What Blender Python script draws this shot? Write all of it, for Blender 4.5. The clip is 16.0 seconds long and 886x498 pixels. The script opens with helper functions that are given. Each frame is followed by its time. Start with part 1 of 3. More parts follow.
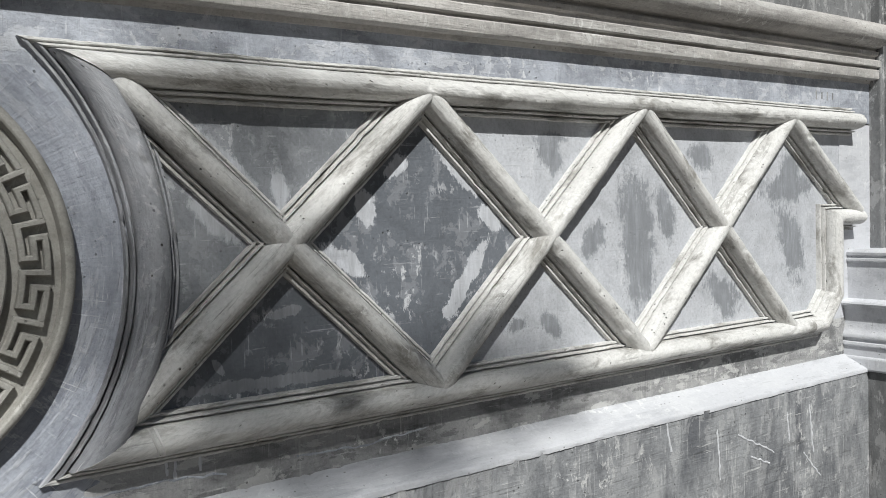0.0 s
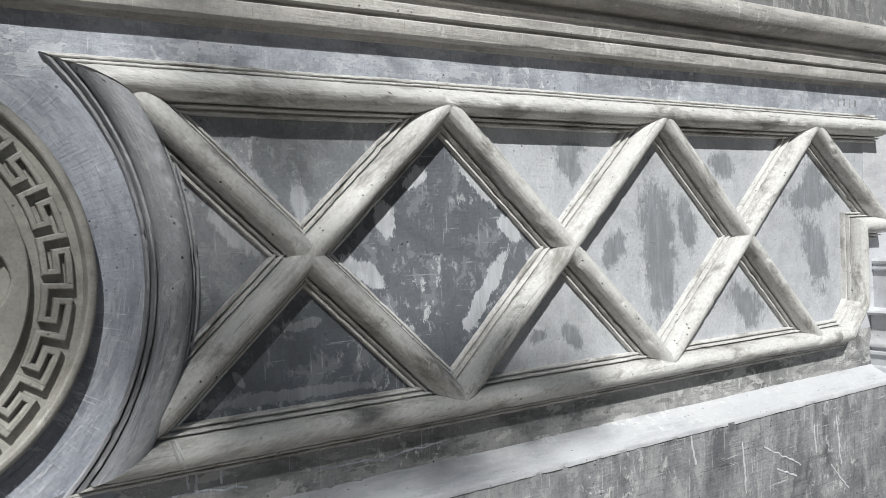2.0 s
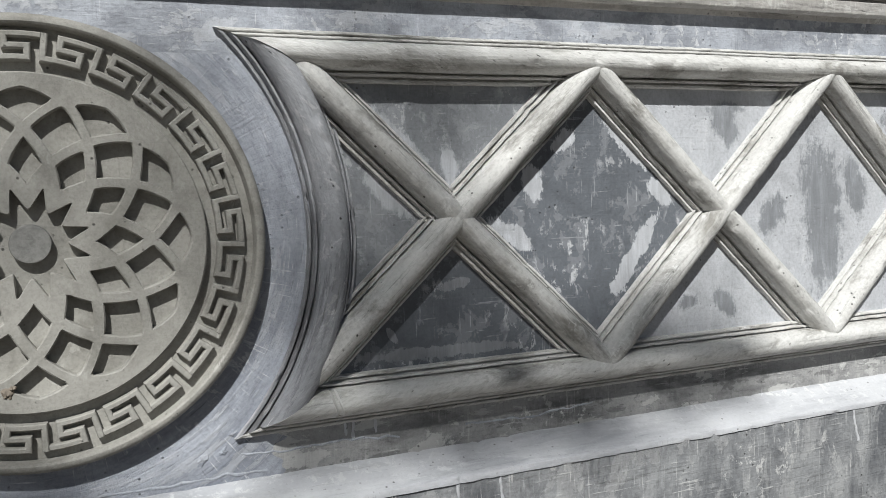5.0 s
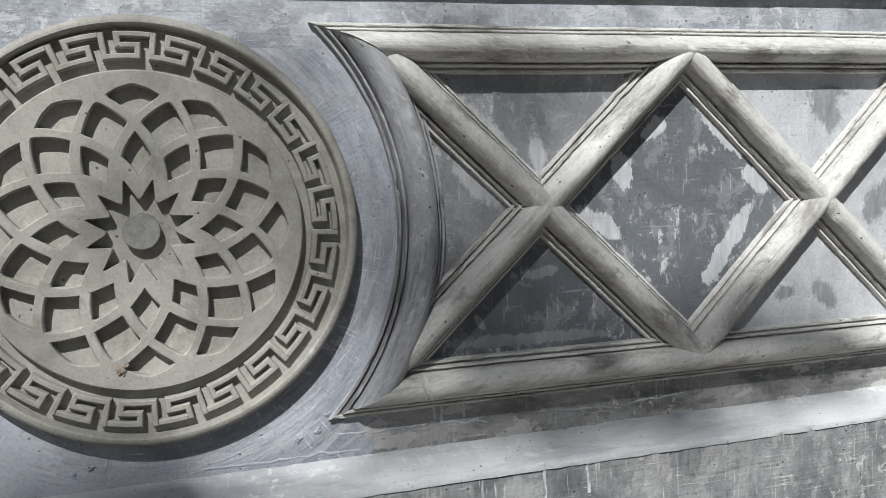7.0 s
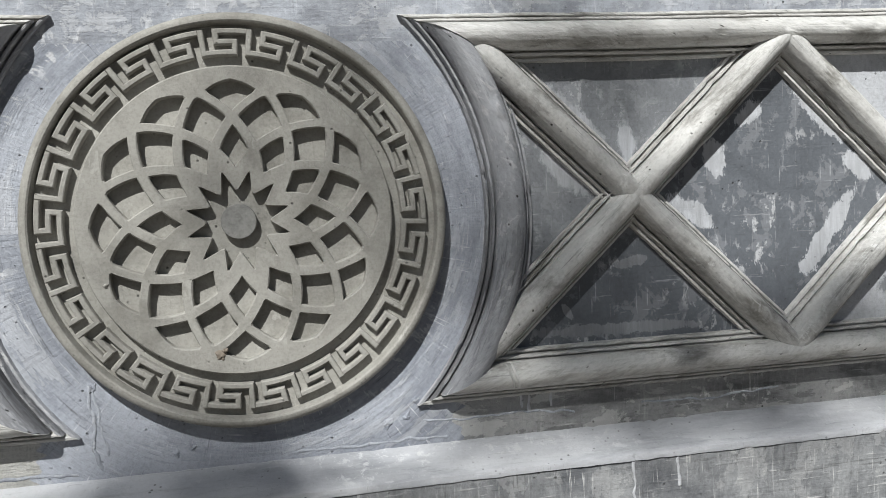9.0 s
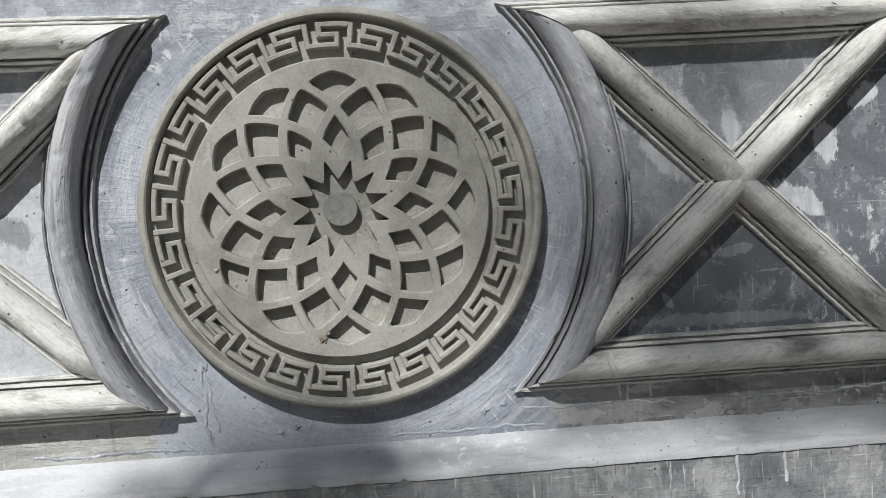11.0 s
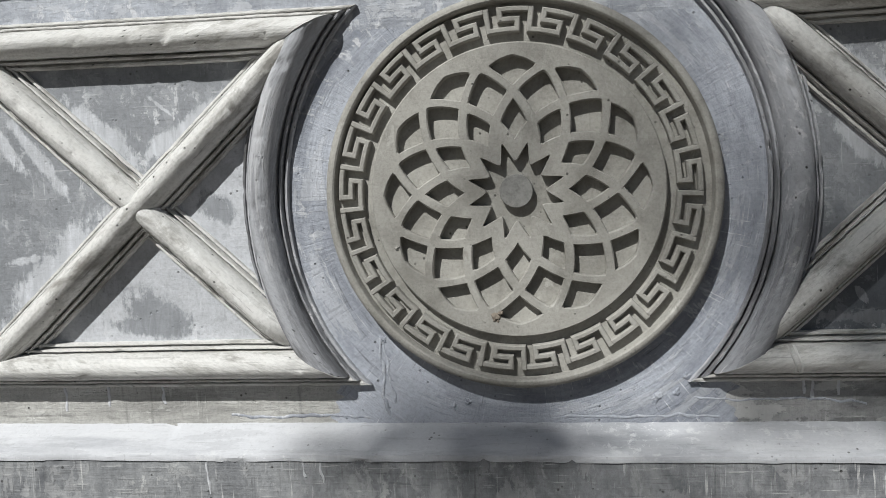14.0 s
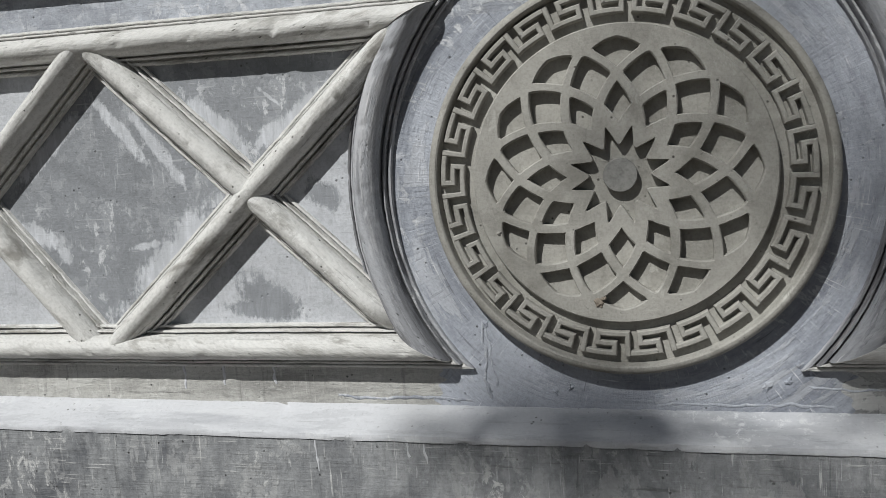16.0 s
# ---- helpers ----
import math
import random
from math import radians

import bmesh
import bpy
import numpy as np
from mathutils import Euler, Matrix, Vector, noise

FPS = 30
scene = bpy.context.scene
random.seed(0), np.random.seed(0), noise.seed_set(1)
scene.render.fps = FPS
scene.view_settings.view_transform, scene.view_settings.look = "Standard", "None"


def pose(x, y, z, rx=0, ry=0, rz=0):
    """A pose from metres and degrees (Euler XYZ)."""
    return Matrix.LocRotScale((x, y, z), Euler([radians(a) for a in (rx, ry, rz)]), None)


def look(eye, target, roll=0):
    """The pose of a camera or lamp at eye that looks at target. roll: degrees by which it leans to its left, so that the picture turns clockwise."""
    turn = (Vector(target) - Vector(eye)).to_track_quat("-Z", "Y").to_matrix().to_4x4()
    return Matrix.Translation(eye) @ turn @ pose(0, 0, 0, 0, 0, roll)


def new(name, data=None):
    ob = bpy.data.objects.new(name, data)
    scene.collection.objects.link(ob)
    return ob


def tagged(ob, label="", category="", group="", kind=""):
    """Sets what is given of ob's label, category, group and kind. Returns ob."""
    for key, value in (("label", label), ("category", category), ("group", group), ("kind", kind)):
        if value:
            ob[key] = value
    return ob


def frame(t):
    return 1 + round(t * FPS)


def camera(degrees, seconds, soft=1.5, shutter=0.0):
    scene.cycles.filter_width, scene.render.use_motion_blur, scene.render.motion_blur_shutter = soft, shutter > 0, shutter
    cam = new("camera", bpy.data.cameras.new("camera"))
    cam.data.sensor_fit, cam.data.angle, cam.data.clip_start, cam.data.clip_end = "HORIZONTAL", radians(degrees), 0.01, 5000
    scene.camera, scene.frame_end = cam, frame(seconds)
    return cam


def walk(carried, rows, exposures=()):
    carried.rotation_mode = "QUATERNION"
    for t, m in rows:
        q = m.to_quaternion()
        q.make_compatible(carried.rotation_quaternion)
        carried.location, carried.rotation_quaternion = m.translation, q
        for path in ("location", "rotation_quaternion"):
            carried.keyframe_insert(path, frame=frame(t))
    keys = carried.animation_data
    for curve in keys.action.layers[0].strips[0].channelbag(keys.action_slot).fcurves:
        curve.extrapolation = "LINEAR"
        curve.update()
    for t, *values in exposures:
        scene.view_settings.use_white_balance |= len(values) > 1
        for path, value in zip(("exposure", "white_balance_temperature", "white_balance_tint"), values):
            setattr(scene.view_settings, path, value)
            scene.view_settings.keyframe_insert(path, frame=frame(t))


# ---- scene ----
cam = camera(57.2, 16.0, soft=0.9)

PATH = [
    (0, (0.07, -1.229, 1.649), (1.232, 0.396, 1.573), -1.5),
    (0.5, (0.074, -1.225, 1.652), (1.274, 0.375, 1.625), -1.9),
    (1, (0.077, -1.224, 1.651), (1.297, 0.36, 1.64), -2.0),
    (1.5, (0.076, -1.223, 1.652), (1.289, 0.367, 1.638), -2.1),
    (2, (0.072, -1.224, 1.645), (1.198, 0.429, 1.603), -2.0),
    (2.5, (0.073, -1.216, 1.635), (1.133, 0.479, 1.573), -1.8),
    (3, (0.069, -1.218, 1.634), (1.083, 0.504, 1.56), -1.8),
    (3.5, (0.068, -1.231, 1.638), (1.018, 0.527, 1.551), -1.7),
    (4, (0.064, -1.237, 1.637), (0.967, 0.545, 1.542), -1.8),
    (6.5, (0.058, -1.257, 1.642), (0.706, 0.63, 1.509), -2.0),
    (7, (0.059, -1.263, 1.641), (0.654, 0.642, 1.506), -2.1),
    (7.5, (0.055, -1.265, 1.641), (0.595, 0.656, 1.504), -2.3),
    (8, (0.053, -1.266, 1.642), (0.543, 0.668, 1.502), -2.4),
    (10.5, (0.051, -1.278, 1.626), (0.278, 0.704, 1.479), -2.9),
    (11, (0.051, -1.28, 1.623), (0.206, 0.709, 1.48), -3.0),
    (11.5, (0.049, -1.281, 1.618), (0.118, 0.713, 1.471), -3.0),
    (12, (0.047, -1.283, 1.624), (0.051, 0.711, 1.466), -2.9),
    (12.5, (0.042, -1.288, 1.618), (-0.018, 0.706, 1.474), -2.8),
    (13, (0.04, -1.289, 1.615), (-0.099, 0.701, 1.464), -2.7),
    (13.5, (0.039, -1.292, 1.607), (-0.151, 0.693, 1.461), -2.4),
    (14, (0.041, -1.299, 1.612), (-0.215, 0.679, 1.463), -2.3),
    (14.5, (0.039, -1.299, 1.605), (-0.279, 0.671, 1.463), -2.4),
    (15, (0.043, -1.298, 1.604), (-0.345, 0.658, 1.446), -2.6),
    (15.5, (0.038, -1.302, 1.61), (-0.408, 0.64, 1.436), -2.8),
    (16, (0.035, -1.305, 1.619), (-0.457, 0.625, 1.435), -3.0),
]
walk(cam, [(t, look(eye, target, roll)) for t, eye, target, roll in PATH], [(0.0, 0.0, 6350, 8.0), (4.0, 0.02, 6350, 8.0), (8.0, 0.11, 6350, 8.0), (12.0, 0.06, 6350, 8.0), (14.0, -0.06, 6350, 8.0), (16.0, -0.27, 6350, 8.0)])


# ---- light ----
SUN = Vector((-0.46, -1.0, 1.12)).normalized()
world = bpy.data.worlds.new("sky")
scene.world = world
world.use_nodes = True
wn = world.node_tree
sky = wn.nodes.new("ShaderNodeTexSky")
sky.sky_type = "NISHITA"
sky.sun_disc = False
sky.sun_elevation = math.asin(SUN.z)
sky.sun_rotation = math.atan2(SUN.x, SUN.y)
wn.nodes["Background"].inputs["Strength"].default_value = 0.018
wn.links.new(sky.outputs[0], wn.nodes["Background"].inputs["Color"])
sun_data = bpy.data.lights.new("sun", "SUN")
sun_data.energy = 5.0
sun_data.angle = radians(0.7)
sun_data.color = (1.0, 0.975, 0.93)
sun = new("sun", sun_data)
sun.matrix_world = look(SUN * 20, (0, 0, 0))

# ---- materials ----


def ramp(nt, source, stops):
    node = nt.nodes.new("ShaderNodeValToRGB")
    while len(node.color_ramp.elements) < len(stops):
        node.color_ramp.elements.new(0.5)
    for e, (pos, col) in zip(node.color_ramp.elements, stops):
        e.position = pos
        e.color = (col, col, col, 1) if not isinstance(col, tuple) else (*col, 1)
    nt.links.new(source, node.inputs[0])
    return node.outputs[0]


def noise_tex(nt, coord, scale, detail=6, rough=0.6, stretch=(1, 1, 1), warp=0.0):
    mp = nt.nodes.new("ShaderNodeMapping")
    mp.inputs["Scale"].default_value = stretch
    nt.links.new(coord, mp.inputs[0])
    t = nt.nodes.new("ShaderNodeTexNoise")
    t.inputs["Scale"].default_value = scale
    t.inputs["Detail"].default_value = detail
    t.inputs["Roughness"].default_value = rough
    t.inputs["Distortion"].default_value = warp
    nt.links.new(mp.outputs[0], t.inputs["Vector"])
    return t.outputs[0]


def mix(nt, fac, a, b, how="MIX"):
    m = nt.nodes.new("ShaderNodeMix")
    m.data_type = "RGBA"
    m.blend_type = how
    for sock, v in ((m.inputs[0], fac), (m.inputs[6], a), (m.inputs[7], b)):
        if isinstance(v, bpy.types.NodeSocket):
            nt.links.new(v, sock)
        elif isinstance(v, tuple):
            sock.default_value = (*v, 1)
        else:
            sock.default_value = v
    return m.outputs[2]


def calc(nt, op, a, b=0.0):
    m = nt.nodes.new("ShaderNodeMath")
    m.operation = op
    for sock, v in zip(m.inputs, (a, b)):
        if isinstance(v, bpy.types.NodeSocket):
            nt.links.new(v, sock)
        else:
            sock.default_value = v
    return m.outputs[0]


def plaster(name, light, dark, spot, grain=1.0, streak=(1, 1, 1), cover=0.5, rough=0.75, bump=0.35, coords="Object", lines=0.4, drips=0.0, speck=0.42, edge=0.09, scale=5.0, pit=0.75, skim=0.0, scratch=0.0, polar=False):
    """Weathered, washed-over plaster: a light and a dark coat, dabs, drips and pits."""
    mat = bpy.data.materials.new(name)
    mat.use_nodes = True
    nt = mat.node_tree
    bsdf = nt.nodes["Principled BSDF"]
    tc = nt.nodes.new("ShaderNodeTexCoord")
    co = tc.outputs[coords]
    if coords == "UV":
        who = nt.nodes.new("ShaderNodeObjectInfo")
        off = nt.nodes.new("ShaderNodeCombineXYZ")
        nt.links.new(calc(nt, "MULTIPLY", who.outputs["Random"], 30.0), off.inputs[0])
        nt.links.new(calc(nt, "MULTIPLY", who.outputs["Random"], 17.0), off.inputs[2])
        add = nt.nodes.new("ShaderNodeVectorMath")
        nt.links.new(co, add.inputs[0])
        nt.links.new(off.outputs[0], add.inputs[1])
        co = add.outputs[0]
    if polar:
        sep = nt.nodes.new("ShaderNodeSeparateXYZ")
        nt.links.new(co, sep.inputs[0])
        up = calc(nt, "SUBTRACT", sep.outputs[2], 1.6)
        span = calc(nt, "SQRT", calc(nt, "ADD", calc(nt, "MULTIPLY", sep.outputs[0], sep.outputs[0]), calc(nt, "MULTIPLY", up, up)))
        turned = nt.nodes.new("ShaderNodeCombineXYZ")
        nt.links.new(calc(nt, "MULTIPLY", calc(nt, "ARCTAN2", up, sep.outputs[0]), 0.36), turned.inputs[0])
        nt.links.new(span, turned.inputs[2])
        co = turned.outputs[0]
    big = noise_tex(nt, co, scale, 8, 0.66, streak, 0.6)
    mid = noise_tex(nt, co, 26.0, 8, 0.7, streak, 0.3)
    fine = noise_tex(nt, co, 150.0 * grain, 6, 0.72)
    dabs = noise_tex(nt, co, 48.0, 7, 0.72, (1.0, 1.0, 0.6), 0.5)
    coat = ramp(nt, calc(nt, "ADD", calc(nt, "MULTIPLY", big, 0.68), calc(nt, "MULTIPLY", mid, 0.32)), [(cover - edge, 0.0), (cover + edge, 1.0)])
    col = mix(nt, coat, dark, light)
    col = mix(nt, calc(nt, "MULTIPLY", ramp(nt, dabs, [(0.55, 0.0), (0.60, 0.85)]), ramp(nt, noise_tex(nt, co, 7.0, 4, 0.6, streak), [(0.50, 0.0), (0.62, 1.0)])), col, spot)
    col = mix(nt, ramp(nt, fine, [(0.30, speck), (0.55, 0.0)]), col, mix(nt, 0.65, col, (0.05, 0.05, 0.05)))
    along = noise_tex(nt, co, 55.0, 6, 0.72, (0.07, 1.0, 1.0), 0.35)
    upright = noise_tex(nt, co, 60.0, 6, 0.72, (1.0, 1.0, 0.06), 0.35)
    col = mix(nt, calc(nt, "MULTIPLY", ramp(nt, along, [(0.30, 1.0), (0.40, 0.0)]), lines), col, mix(nt, 0.75, col, (0.04, 0.04, 0.038)))
    col = mix(nt, calc(nt, "MULTIPLY", ramp(nt, upright, [(0.60, 0.0), (0.72, 1.0)]), drips), col, spot)
    col = mix(nt, calc(nt, "MULTIPLY", ramp(nt, upright, [(0.28, 1.0), (0.40, 0.0)]), drips), col, mix(nt, 0.6, col, (0.05, 0.05, 0.05)))
    patch = noise_tex(nt, co, 17.0, 12, 0.68, streak, 0.25)
    torn = ramp(nt, patch, [(0.545, 0.0), (0.562, 1.0)])
    bare = ramp(nt, patch, [(0.405, 1.0), (0.422, 0.0)])
    col = mix(nt, calc(nt, "MULTIPLY", torn, skim), col, spot)
    col = mix(nt, calc(nt, "MULTIPLY", bare, skim), col, tuple(0.62 * v for v in dark))
    hatch = None
    for k, (stretch, warp) in enumerate((((0.05, 1.0, 1.0), 0.15), ((1.0, 1.0, 0.05), 0.15))[:1 if coords == "UV" else 2]):
        hair = noise_tex(nt, co, 210.0, 3, 0.6, stretch, warp)
        where = ramp(nt, noise_tex(nt, co, 13.0 + 6 * k, 5, 0.7), [(0.46, 0.0), (0.58, 1.0)])
        pale = calc(nt, "MULTIPLY", ramp(nt, hair, [(0.63, 0.0), (0.68, 1.0)]), where)
        deep = calc(nt, "MULTIPLY", ramp(nt, hair, [(0.32, 1.0), (0.37, 0.0)]), where)
        col = mix(nt, calc(nt, "MULTIPLY", pale, scratch), col, spot)
        col = mix(nt, calc(nt, "MULTIPLY", deep, scratch), col, mix(nt, 0.6, col, (0.05, 0.05, 0.05)))
        hatch = hair if hatch is None else calc(nt, "ADD", hatch, hair)
    pits = nt.nodes.new("ShaderNodeTexVoronoi")
    pits.inputs["Scale"].default_value = 60.0
    nt.links.new(co, pits.inputs["Vector"])
    holes = calc(nt, "MULTIPLY", ramp(nt, pits.outputs["Distance"], [(0.07, 1.0), (0.15, 0.0)]), ramp(nt, mid, [(0.50, 0.0), (0.58, 1.0)]))
    col = mix(nt, calc(nt, "MULTIPLY", holes, pit), col, (0.06, 0.058, 0.055))
    nt.links.new(col, bsdf.inputs["Base Color"])
    bsdf.inputs["Roughness"].default_value = rough
    bsdf.inputs["Specular IOR Level"].default_value = 0.35
    high = calc(nt, "ADD", calc(nt, "MULTIPLY", fine, 0.4), calc(nt, "ADD", calc(nt, "MULTIPLY", mid, 0.9), calc(nt, "MULTIPLY", dabs, 0.35)))
    high = calc(nt, "ADD", high, calc(nt, "MULTIPLY", along, 0.9 * lines))
    high = calc(nt, "SUBTRACT", high, calc(nt, "MULTIPLY", holes, 0.8))
    high = calc(nt, "ADD", high, calc(nt, "MULTIPLY", torn, 0.35 * skim))
    high = calc(nt, "ADD", high, calc(nt, "MULTIPLY", hatch, 0.5 * scratch))
    bp = nt.nodes.new("ShaderNodeBump")
    bp.inputs["Strength"].default_value = bump
    bp.inputs["Distance"].default_value = 0.004
    nt.links.new(high, bp.inputs["Height"])
    nt.links.new(bp.outputs[0], bsdf.inputs["Normal"])
    return mat


def field_plaster(name, base, over, patches, ragged=0.9, edge=0.10, fleck=0.5):
    """A panel coat over another: patches are (x, z, half length, half width, degrees) in which the upper coat stands, with torn borders."""
    mat = plaster(name, base, tuple(0.72 * v for v in base), (0.62, 0.63, 0.66), bump=0.6, cover=0.44, lines=0.3, scale=9.0, scratch=0.4, skim=0.14, edge=0.10, pit=0.6)
    nt = mat.node_tree
    bsdf = nt.nodes["Principled BSDF"]
    place = nt.nodes.new("ShaderNodeNewGeometry").outputs["Position"]
    reach = None
    for x, z, along, across, degrees in patches:
        mp = nt.nodes.new("ShaderNodeMapping")
        mp.vector_type = "TEXTURE"
        mp.inputs["Location"].default_value = (x, 0.0, z)
        mp.inputs["Rotation"].default_value = (0.0, -radians(degrees), 0.0)
        mp.inputs["Scale"].default_value = (along, 1.0, across)
        nt.links.new(place, mp.inputs[0])
        flat = nt.nodes.new("ShaderNodeVectorMath")
        flat.operation = "MULTIPLY"
        flat.inputs[1].default_value = (1.0, 0.0, 1.0)
        nt.links.new(mp.outputs[0], flat.inputs[0])
        size = nt.nodes.new("ShaderNodeVectorMath")
        size.operation = "LENGTH"
        nt.links.new(flat.outputs[0], size.inputs[0])
        inside = calc(nt, "SUBTRACT", 1.0, size.outputs["Value"])
        reach = inside if reach is None else calc(nt, "MAXIMUM", reach, inside)
    torn = calc(nt, "ADD", noise_tex(nt, place, 24.0, 14, 0.74, (1, 1, 0.8), 0.2), calc(nt, "MULTIPLY", calc(nt, "SUBTRACT", noise_tex(nt, place, 120.0, 8, 0.75, (1, 1, 0.35), 0.4), 0.5), 0.55))
    reach = calc(nt, "ADD", calc(nt, "MAXIMUM", reach, -0.8), calc(nt, "MULTIPLY", calc(nt, "SUBTRACT", torn, 0.5), 2.4 * ragged))
    coat = ramp(nt, reach, [(0.02, 0.0), (0.02 + edge, 1.0)])
    brush = noise_tex(nt, place, 80.0, 6, 0.72, (1.0, 1.0, 0.14), 0.8)
    cloud = noise_tex(nt, place, 11.0, 6, 0.65, (1, 1, 1), 0.5)
    tone = mix(nt, ramp(nt, brush, [(0.36, 0.0), (0.64, 1.0)]), tuple(0.78 * v for v in over), tuple(min(1.22 * v, 0.75) for v in over))
    tone = mix(nt, ramp(nt, cloud, [(0.40, 0.0), (0.62, 0.8)]), tone, tuple(0.80 * v for v in over))
    old = bsdf.inputs["Base Color"].links[0].from_socket
    bits = ramp(nt, noise_tex(nt, place, 62.0, 9, 0.72, (1.0, 1.0, 0.7), 0.5), [(0.625, 0.0), (0.645, 1.0)])
    near = ramp(nt, noise_tex(nt, place, 8.0, 4, 0.6), [(0.44, 0.1), (0.58, 1.0)])
    old = mix(nt, calc(nt, "MULTIPLY", calc(nt, "MULTIPLY", bits, near), fleck), old, over)
    nt.links.new(mix(nt, coat, old, tone), bsdf.inputs["Base Color"])
    return mat


M_WALL = plaster("painted_plaster", (0.435, 0.46, 0.515), (0.245, 0.26, 0.295), (0.68, 0.69, 0.72), streak=(0.7, 1, 1.1), cover=0.475, lines=0.4, drips=0.35, bump=0.8, edge=0.08, scale=8.0, skim=0.30, scratch=0.5)
M_ROUND = plaster("brushed_round_plaster", (0.42, 0.445, 0.505), (0.22, 0.238, 0.28), (0.66, 0.67, 0.70), streak=(0.22, 1, 1), cover=0.47, lines=0.75, drips=0.15, bump=0.9, edge=0.08, scale=9.0, skim=0.25, scratch=0.75, polar=True)
M_BAR = plaster("moulded_plaster", (0.64, 0.635, 0.62), (0.31, 0.30, 0.28), (0.78, 0.78, 0.77), streak=(0.45, 1, 1), cover=0.43, bump=0.8, lines=0.85, coords="UV", edge=0.05, scale=17.0, pit=1.0, skim=0.25, scratch=0.6)
M_ARC = plaster("grey_washed_moulding", (0.42, 0.43, 0.46), (0.16, 0.16, 0.17), (0.60, 0.60, 0.62), streak=(0.16, 1, 1.3), cover=0.46, bump=0.8, lines=1.0, coords="UV", edge=0.06, scale=9.0, pit=1.0, skim=0.35, scratch=0.8)
M_LEDGE = plaster("white_washed_ledge", (0.55, 0.56, 0.59), (0.36, 0.37, 0.40), (0.68, 0.69, 0.70), streak=(0.25, 1, 1), cover=0.42, lines=0.3, edge=0.07, scale=6.0, bump=0.4, speck=0.15, skim=0.18, scratch=0.35)
M_BASE = plaster("raw_render", (0.28, 0.288, 0.298), (0.115, 0.12, 0.132), (0.54, 0.54, 0.54), streak=(1.0, 1, 0.55), cover=0.48, lines=0.7, drips=0.8, bump=0.9, edge=0.09, scale=10.0, skim=0.22, scratch=0.7)
M_CAST = plaster("cast_concrete", (0.365, 0.356, 0.330), (0.255, 0.247, 0.225), (0.45, 0.442, 0.415), grain=1.4, cover=0.46, bump=0.45, lines=0.2, edge=0.07, scale=9.0, skim=0.10, scratch=0.15, pit=0.9)
M_CORNICE = plaster("cornice_plaster", (0.52, 0.50, 0.48), (0.30, 0.29, 0.28), (0.66, 0.66, 0.64), streak=(0.35, 1, 1.4), cover=0.48, bump=0.7, lines=0.9, skim=0.25, scratch=0.5)
M_SKIRT = plaster("grimy_skirting_plaster", (0.37, 0.37, 0.37), (0.17, 0.172, 0.175), (0.62, 0.62, 0.61), streak=(0.45, 1, 1), cover=0.47, drips=0.6, lines=0.6, bump=0.9, scale=9.0, edge=0.06, skim=0.55, scratch=0.7, pit=0.9)
M_SKIRT_PALE = plaster("pale_skirting_plaster", (0.47, 0.465, 0.445), (0.29, 0.287, 0.275), (0.62, 0.62, 0.60), streak=(0.35, 1, 1), cover=0.45, drips=0.7, lines=0.8, bump=0.9, scale=8.0, edge=0.07, skim=0.35, scratch=0.6, pit=0.9)
M_BOSS = plaster("worn_boss", (0.30, 0.298, 0.285), (0.20, 0.20, 0.195), (0.40, 0.40, 0.39), grain=1.4, cover=0.5, bump=0.4, scale=30.0, skim=0.3, scratch=0.3)
M_PILLAR = plaster("pillar_render", (0.25, 0.255, 0.26), (0.14, 0.142, 0.145), (0.5, 0.5, 0.5), streak=(1.0, 1, 0.4), cover=0.50, drips=0.8, skim=0.35, scratch=0.5)
PALE, GREY, DARK = (0.52, 0.535, 0.57), (0.27, 0.283, 0.305), (0.145, 0.158, 0.18)
